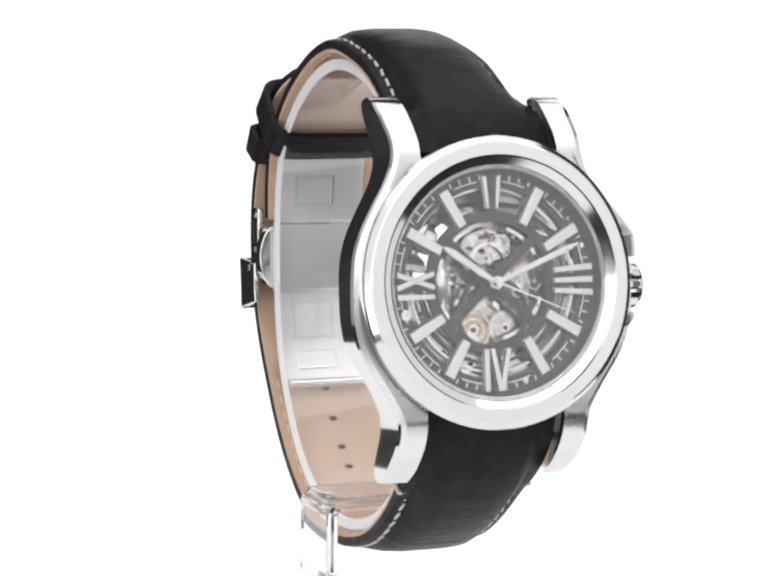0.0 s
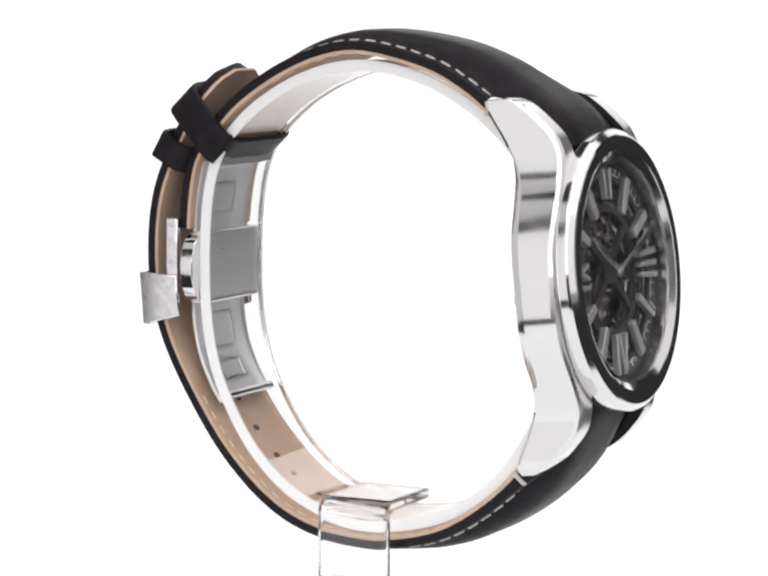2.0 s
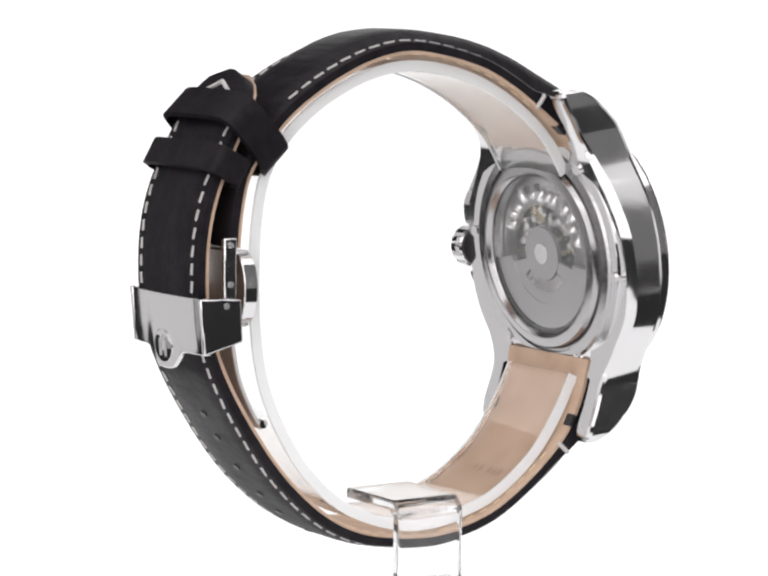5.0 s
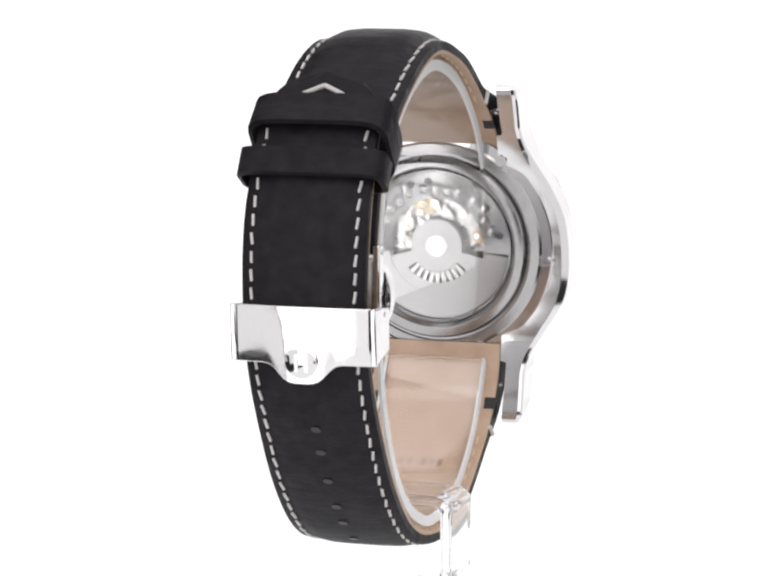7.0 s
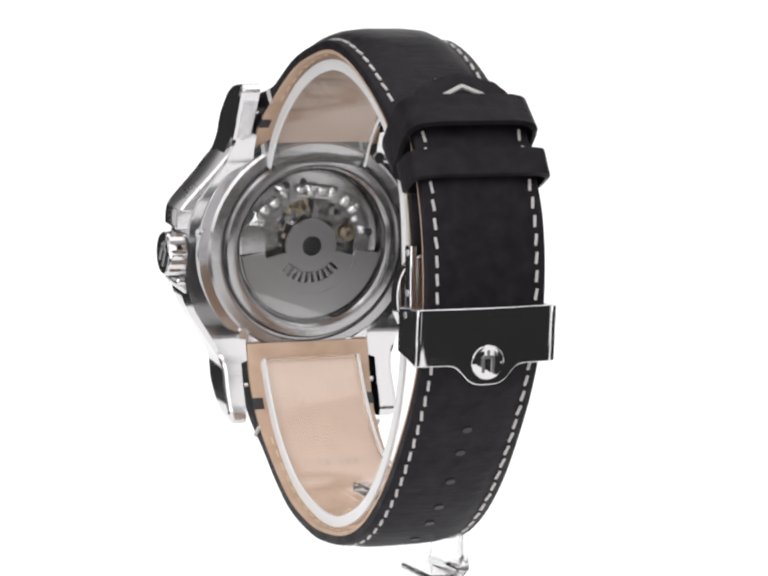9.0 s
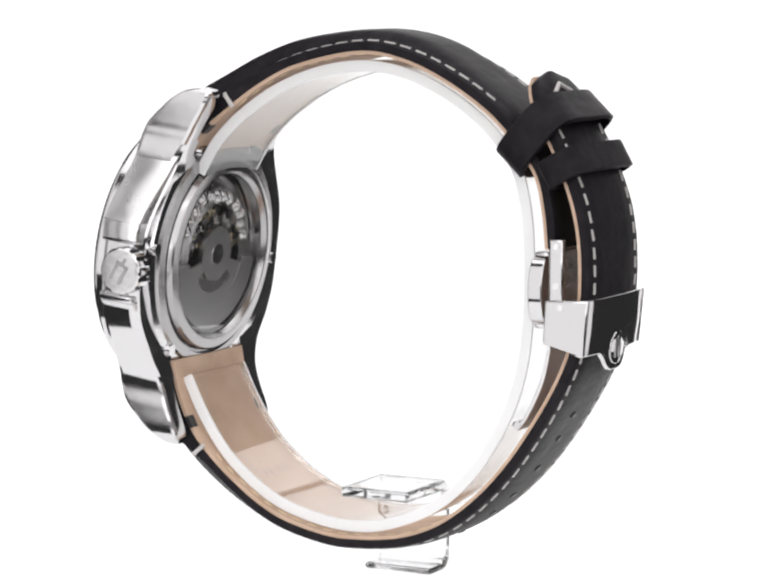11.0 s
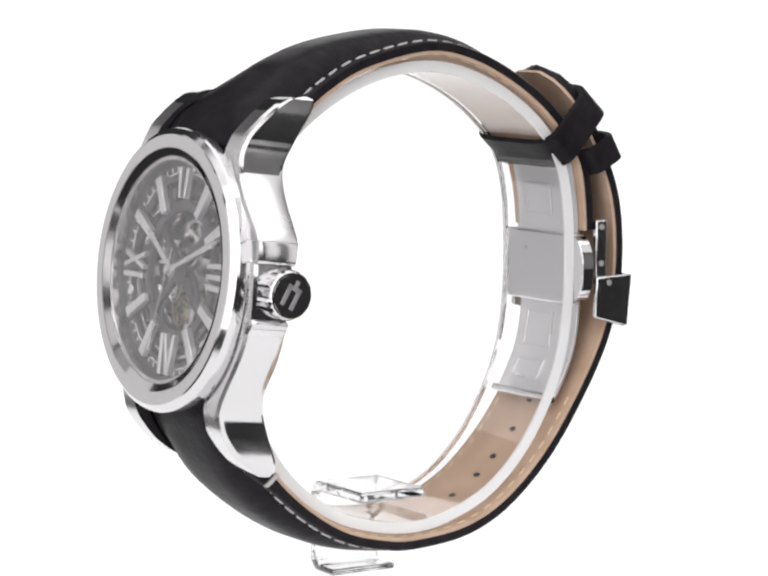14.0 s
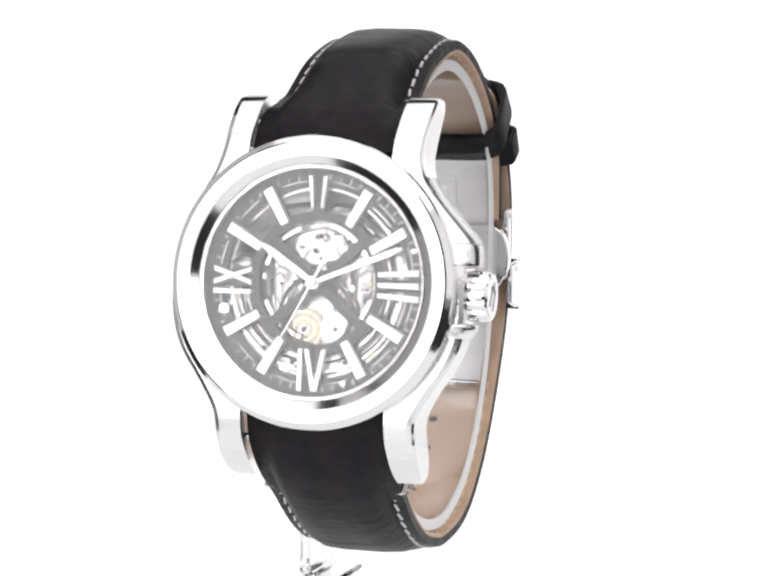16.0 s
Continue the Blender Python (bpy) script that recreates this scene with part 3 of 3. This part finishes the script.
def lining_marks(owner, line, t, n, first, last):
    """Pale stitches that show through on the lining."""
    run = np.r_[0, np.cumsum(np.linalg.norm(np.diff(line[:, :2], axis=0), axis=1))]
    v, f = loft([[Vector((x, a, b)) for x, b in ((-2.2, 1), (2.2, 1), (1.4, -1.6), (-1.4, -1.6))] for a in (-9, 9)])
    shared = None
    for s in (-1, 1):
        for d in np.arange(run[-1] * first + 10, run[-1] * last, 36):
            y, z, w, ty, tz, ny, nz = [np.interp(d, run, c) for c in (line[:, 0], line[:, 1], line[:, 2], t[:, 0], t[:, 1], n[:, 0], n[:, 1])]
            if shared is None:
                ob = part("lining_stitch", v, f, palethread, owner)
                shared = ob.data
            else:
                ob = new("lining_stitch", shared)
                ob.parent = owner
            m = Matrix((Vector((0, ty, tz)).cross(Vector((0, ny, nz))), Vector((0, ty, tz)), Vector((0, ny, nz)))).transposed().to_4x4()
            m.translation = Vector((s * (w - 17), y, z)) * S
            ob.matrix_basis = m


def notches(owner, line, t, n, spots):
    """Cut-outs at the strap's end, for the bars between the lugs: dark blocks that paint their shade."""
    for s in (-1, 1):
        for k in spots:
            y, z, w = line[k][:3]
            rings = []
            for d in (-1.2, 6):
                rings.append([L(x, y + n[k][0] * d + t[k][0] * e, z + n[k][1] * d + t[k][1] * e) for x, e in ((s * (w - 22), -13), (s * (w + 0.6), -13), (s * (w + 0.6), 13), (s * (w - 22), 13))])
            v, f = loft(rings)
            part("notch", v, f, recess, owner)


def thread_bar(owner, a, b):
    """A short tight thread between two places."""
    d = (b - a).normalized()
    q = d.orthogonal().normalized() * 4.6
    r = d.cross(q)
    v, f = loft([[p + q * math.cos(k * 1.0472) + r * math.sin(k * 1.0472) for k in range(6)] for p in (a, b)])
    part("stitch", v, f, thread, owner)


def straps():
    up, line, t, n = strap("upper_strap", UPPER, 26, 70, "black leather strap half with pale grey stitching")
    stitches(up, line, t, n, 0.145, 0.705, 26)
    lining_marks(up, line, t, n, 0.15, 0.66)
    notches(up, line, t, n, (5, ))
    for s in (-1, 1):
        k = 10
        a, b = [Vector((s * (line[k][2] + e), line[k][0] + n[k][0] * d, line[k][1] + n[k][1] * d)) for e, d in ((3, -1), (3, 30))]
        c = b + Vector((-s * 24, 0, 2))
        thread_bar(up, a, b)
        thread_bar(up, b, c)
    low, line, t, n = strap("lower_strap", LOWER, 26, 96, "black leather strap half with pale grey stitching, punched with holes")
    stitches(low, line, t, n, 0.115, 0.93, 26)
    lining_marks(low, line, t, n, 0.12, 0.6)
    notches(low, line, t, n, (7, ))
    for s in (-1, 1):
        k = 10
        a, b = [Vector((s * (line[k][2] + e), line[k][0] + n[k][0] * d, line[k][1] + n[k][1] * d)) for e, d in ((3, -1), (3, 30))]
        thread_bar(low, a, b)
        thread_bar(low, b, b + Vector((-s * 24, 0, 2)))
    k = len(line) - 6
    for s in (-1, 1):
        ks = np.arange(len(line))
        pts = [Vector((x, np.interp(q, ks, line[:, 0] + n[:, 0] * 31), np.interp(q, ks, line[:, 1] + n[:, 1] * 31))) for x, q in ((0, k + 3.4), (s * 40, k + 2.4))]
        thread_bar(low, pts[0], pts[1])
    # worn stamped writing on the lining, unreadable
    k = int(np.argmin(np.abs(line[:, 0] + 262) + (line[:, 1] > 0) * 999))
    for q, (x, w, h) in enumerate(((-52, 9, 20), (-34, 8, 20), (-16, 8, 18), (14, 9, 20), (34, 7, 18))):
        y, z = line[k][:2]
        rings = [[L(x + e * w / 2, y + n[k][0] * d + t[k][0] * g * h / 2, z + n[k][1] * d + t[k][1] * g * h / 2) for e, g in ((-1, -1), (1, -1), (1, 1), (-1, 1))] for d in (-0.7, 1)]
        v, f = loft(rings)
        part("stamped_mark", v, f, stamp, low)
    # holes, as solid plugs with the shade inside put into their colour
    run = np.r_[0, np.cumsum(np.linalg.norm(np.diff(line[:, :2], axis=0), axis=1))]
    for q in (-212, -262, -318, -372, -420, -452):
        k = int(np.argmin(np.abs(line[:, 1] - q) + (line[:, 0] < 100) * 999))
        y, z = line[k][:2]
        for d0, d1 in ((-0.8, 2), (22, 28.2 + line[k][3])):
            rings = []
            for d in (d0, d1):
                rings.append([L(10 * math.cos(a * 0.5236), y + n[k][0] * d + t[k][0] * 7 * math.sin(a * 0.5236), z + n[k][1] * d + t[k][1] * 7 * math.sin(a * 0.5236)) for a in range(12)])
            v, f = loft(rings)
            part("hole", v, f, recess, low)


def keeper(name, mid, along, w, depth, length, label, sag=0.0):
    """A leather loop round both strap ends."""
    d = Vector((0, *along)).normalized()
    o = Vector((0, d.z, -d.y))
    if o.y < 0:
        o = -o
    c = Vector((0, *mid))
    rings = []
    out, inn = [], []
    for grow, store in ((0, inn), (9, out)):
        for k in range(24):
            a = 2 * math.pi * k / 24 + math.pi / 24
            e = 0.38
            x = math.copysign(abs(math.cos(a)) ** e, math.cos(a)) * (w + grow)
            y = math.copysign(abs(math.sin(a)) ** e, math.sin(a)) * (depth + grow)
            store.append((x, y))
    for k in range(24):
        r = []
        for (x, y), h in ((inn[k], -length), (out[k], -length + 3), (out[k], length - 3), (inn[k], length)):
            r.append(c + Vector((x, 0, 0)) + o * y + d * (h + sag * min(0.0, y) / depth))
        rings.append(r)
    v, f = loft(rings, loop=True)
    part(name, v, f, leather, watch, label, sharp=40)


def keepers():
    keeper("fixed_keeper", (372, 331), (-0.72, 0.69), 130, 72, 38, "black leather keeper loop", 8)
    keeper("sliding_keeper", (440, 270), (-0.49, 0.87), 136, 36, 30, "black leather keeper loop")


def clasp():
    root = part("clasp", *box(-106, 106, 380, 413, -46, 104), satin, watch, "folding steel clasp, closed", bevel=5)
    for x in (-60, 60):
        v, f = loft([[L(x + 7 * math.cos(a * 0.5236), y, 30 + 7 * math.sin(a * 0.5236)) for a in range(12)] for y in (378.6, 382)])
        part("rivet", v, f, satin, root)
    # curved blades
    def blade(points, w, thick, name):
        line = spline(points, 16)
        t, n = normals(line)
        rings = []
        for k in range(16):
            y, z = line[k][:2]
            rings.append([L(-w, y, z), L(w, y, z), L(w, y + n[k][0] * thick, z + n[k][1] * thick), L(-w, y + n[k][0] * thick, z + n[k][1] * thick)])
        v, f = loft(rings)
        b = part(name, v, f, markmetal, root, bevel=2)
        return b, line, t, n
    def frame_on(b, line, t, n, z0, z1, w):
        def at(x, z, d):
            k = int(np.argmin(np.abs(line[:, 1] - z)))
            return L(x, np.interp(z, line[::-1, 1], line[::-1, 0]) - n[k][0] * d, z - n[k][1] * d)
        rim = 5
        o = -18
        for x0, x1, a, c in ((-w, w, z0, z0 + rim), (-w, w, z1 - rim, z1), (-w, -w + rim, z0, z1), (w - rim, w, z0, z1)):
            v, f = loft([[at(x0 + o, a, d), at(x1 + o, a, d), at(x1 + o, c, d), at(x0 + o, c, d)] for d in (-1, 3.5)])
            part("window_rim", v, f, satin, b)
        v, f = loft([[at(o - w + rim, z0 + rim, d), at(o + w - rim, z0 + rim, d), at(o + w - rim, z1 - rim, d), at(o - w + rim, z1 - rim, d)] for d in (-1, 0.8)])
        part("window_panel", v, f, markmetal, b)
    b, line, t, n = blade([(382, 250), (396, 175), (400, 130), (401, 98)], 96, 8, "upper_blade")
    frame_on(b, line, t, n, 138, 206, 44)
    b, line, t, n = blade([(408, -44), (402, -100), (388, -158), (358, -222), (338, -248)], 94, 8, "lower_blade")
    frame_on(b, line, t, n, -148, -70, 46)
    frame_on(b, line, t, n, -214, -172, 46)
    v, f = loft([[L(x, 341 + 9 * math.cos(a * 0.5236), -242 + 9 * math.sin(a * 0.5236)) for a in range(12)] for x in (-95, 95)])
    part("hinge", v, f, polished, root)
    # cover that wraps the strap, with a rounded lip
    xs = np.linspace(-143, 143, 41)
    def low(x):
        return -92 - 38 * math.exp(-((x / 52.0) ** 4)) if abs(x) < 90 else -92
    rings = []
    for x in xs:
        bow = 518 - 9 * (x / 143) ** 2 - 4 * (x / 143) ** 16
        rings.append([L(x, bow, 18), L(x, bow - 4, low(x) * 0.5), L(x, bow - 10, low(x)), L(x, bow - 20, low(x)), L(x, bow - 14, low(x) * 0.5), L(x, bow - 10, 18)])
    v, f = loft(rings)
    c = part("cover", v, f, polished, root, "polished steel clasp cover", sharp=30, bevel=2)
    for s in (-1, 1):
        v, f = loft([[L(x, 420, 14), L(x, 511, 18), L(x, 501, -92), L(x, 416, -70)] for x in (s * 133, s * 144)])
        part("side_wall", v, f, polished, c, bevel=3)
        v, f = loft([[L(x, 452 + 6 * math.cos(a * 0.5236), 2 + 6 * math.sin(a * 0.5236)) for a in range(12)] for x in (s * 142, s * 145)])
        part("rivet", v, f, satin, c)
        # link beside the strap, and push button
        v, f = loft([[L(x, 424, -4), L(x, 452, -4), L(x, 452, 132), L(x, 424, 132)] for x in (s * 120, s * 134)])
        k = part("side_link", v, f, polished, root, bevel=3)
        for z in (118, 42):
            v, f = loft([[L(x, 438 + 6 * math.cos(a * 0.5236), z + 6 * math.sin(a * 0.5236)) for a in range(12)] for x in (s * 132, s * 135.5)])
            part("rivet", v, f, satin, k)
        arc = [(s * (106 + 38 * math.sin(radians(q * 10))), 30 + 68 * math.cos(radians(q * 10))) for q in range(19)]
        v, f = loft([[L(x, y, z) for x, z in arc] for y in (383, 387, 408, 412)])
        part("push_button", v, f, polished, root, sharp=30, bevel=2)
    # round emblem standing proud of the cover
    def on_cover(x, z, d):
        return L(x, 515 + 0.07 * (50 + z) - 0.00044 * x * x + d, z)
    v, f = loft([[on_cover(q * math.cos(k * 0.19635), -86 + q * math.sin(k * 0.19635), d) for k in range(32)] for q, d in ((33, -6), (33, 0.8), (31.8, 1.6))])
    part("emblem_disc", v, f, polished, c, "round polished emblem")
    strokes = [loft([[on_cover(x, z, d) for x, z in pts] for d in (1, 2.6)]) for pts in (
        ((-13, -106), (-7, -106), (-7, -78), (-13, -78)), ((7, -106), (13, -106), (13, -78), (7, -78)), ((-13, -79), (13, -79), (13, -73), (-13, -73)), ((-3, -73), (3, -73), (3, -63), (-3, -63)))]
    v, f = join(*strokes)
    part("emblem", v, f, satin, c)


def stand():
    # open acrylic ring inside the strap
    ring = [(-362, 222), (-322, 286), (-264, 342), (-186, 393), (-98, 428), (0, 444), (90, 433), (182, 396), (264, 340), (326, 268), (352, 180), (360, 60), (356, -60), (338, -160), (300, -250), (240, -340), (160, -410), (60, -452), (-20, -462),
            (-110, -450), (-200, -418), (-290, -350), (-350, -270), (-392, -190)]
    line = spline(ring, 90)
    t, n = normals(line)
    def band(x0, x1, d0, d1):
        return loft([[L(x, line[k][0] + n[k][0] * d, line[k][1] + n[k][1] * d) for x, d in ((x0, d0), (x1, d0), (x1, d1), (x0, d1))] for k in range(90)])
    v, f = band(-106, 106, 2, 22)
    root = tagged(part("watch_stand", v, f, acrylic, None, sharp=40), "clear acrylic stand, open ring on a thin upright plate", "display stand")
    for x in (-112, 106.5):
        v, f = band(x, x + 5.5, 1, 23)
        part("ring_edge", v, f, frosted, root, "frosted sawn edge")
    # upright plate beside the strap, folded over at its top and foot
    prof = [(30, -434), (-134, -434), (-147, -446), (-147, -578), (-136, -590), (-80, -590), (-80, -603), (-150, -603), (-171, -584), (-171, -432), (-150, -412), (30, -412)]
    v, f = loft([[L(x, y, z) for x, z in prof] for y in (-84, 72)])
    part("upright", v, f, softacrylic, root, bevel=6).visible_shadow = False
    root.visible_shadow = False
    return root


bezel()
case()
crown()
crystal()
dial()
second = pointers()
movement()
caseback()
straps()
keepers()
clasp()
holder = stand()


def motions():
    rows = [(t, pose(0, 0, 0, 0, 0, 22.9 + 20 * t) @ pose(10 * S, 0, 0)) for t in range(17)]
    walk(watch, rows)
    walk(holder, rows)
    axes = Matrix((Vector((1, 0, 0)), EU, EN)).transposed().to_4x4()
    rows = []
    for t in range(0, 17):
        m = Matrix.Translation(C(0, 0, 20) * S) @ axes @ pose(0, 0, 0, 0, 0, -(112 + 6 * t))
        rows.append((t, m))
    walk(second, rows)


motions()
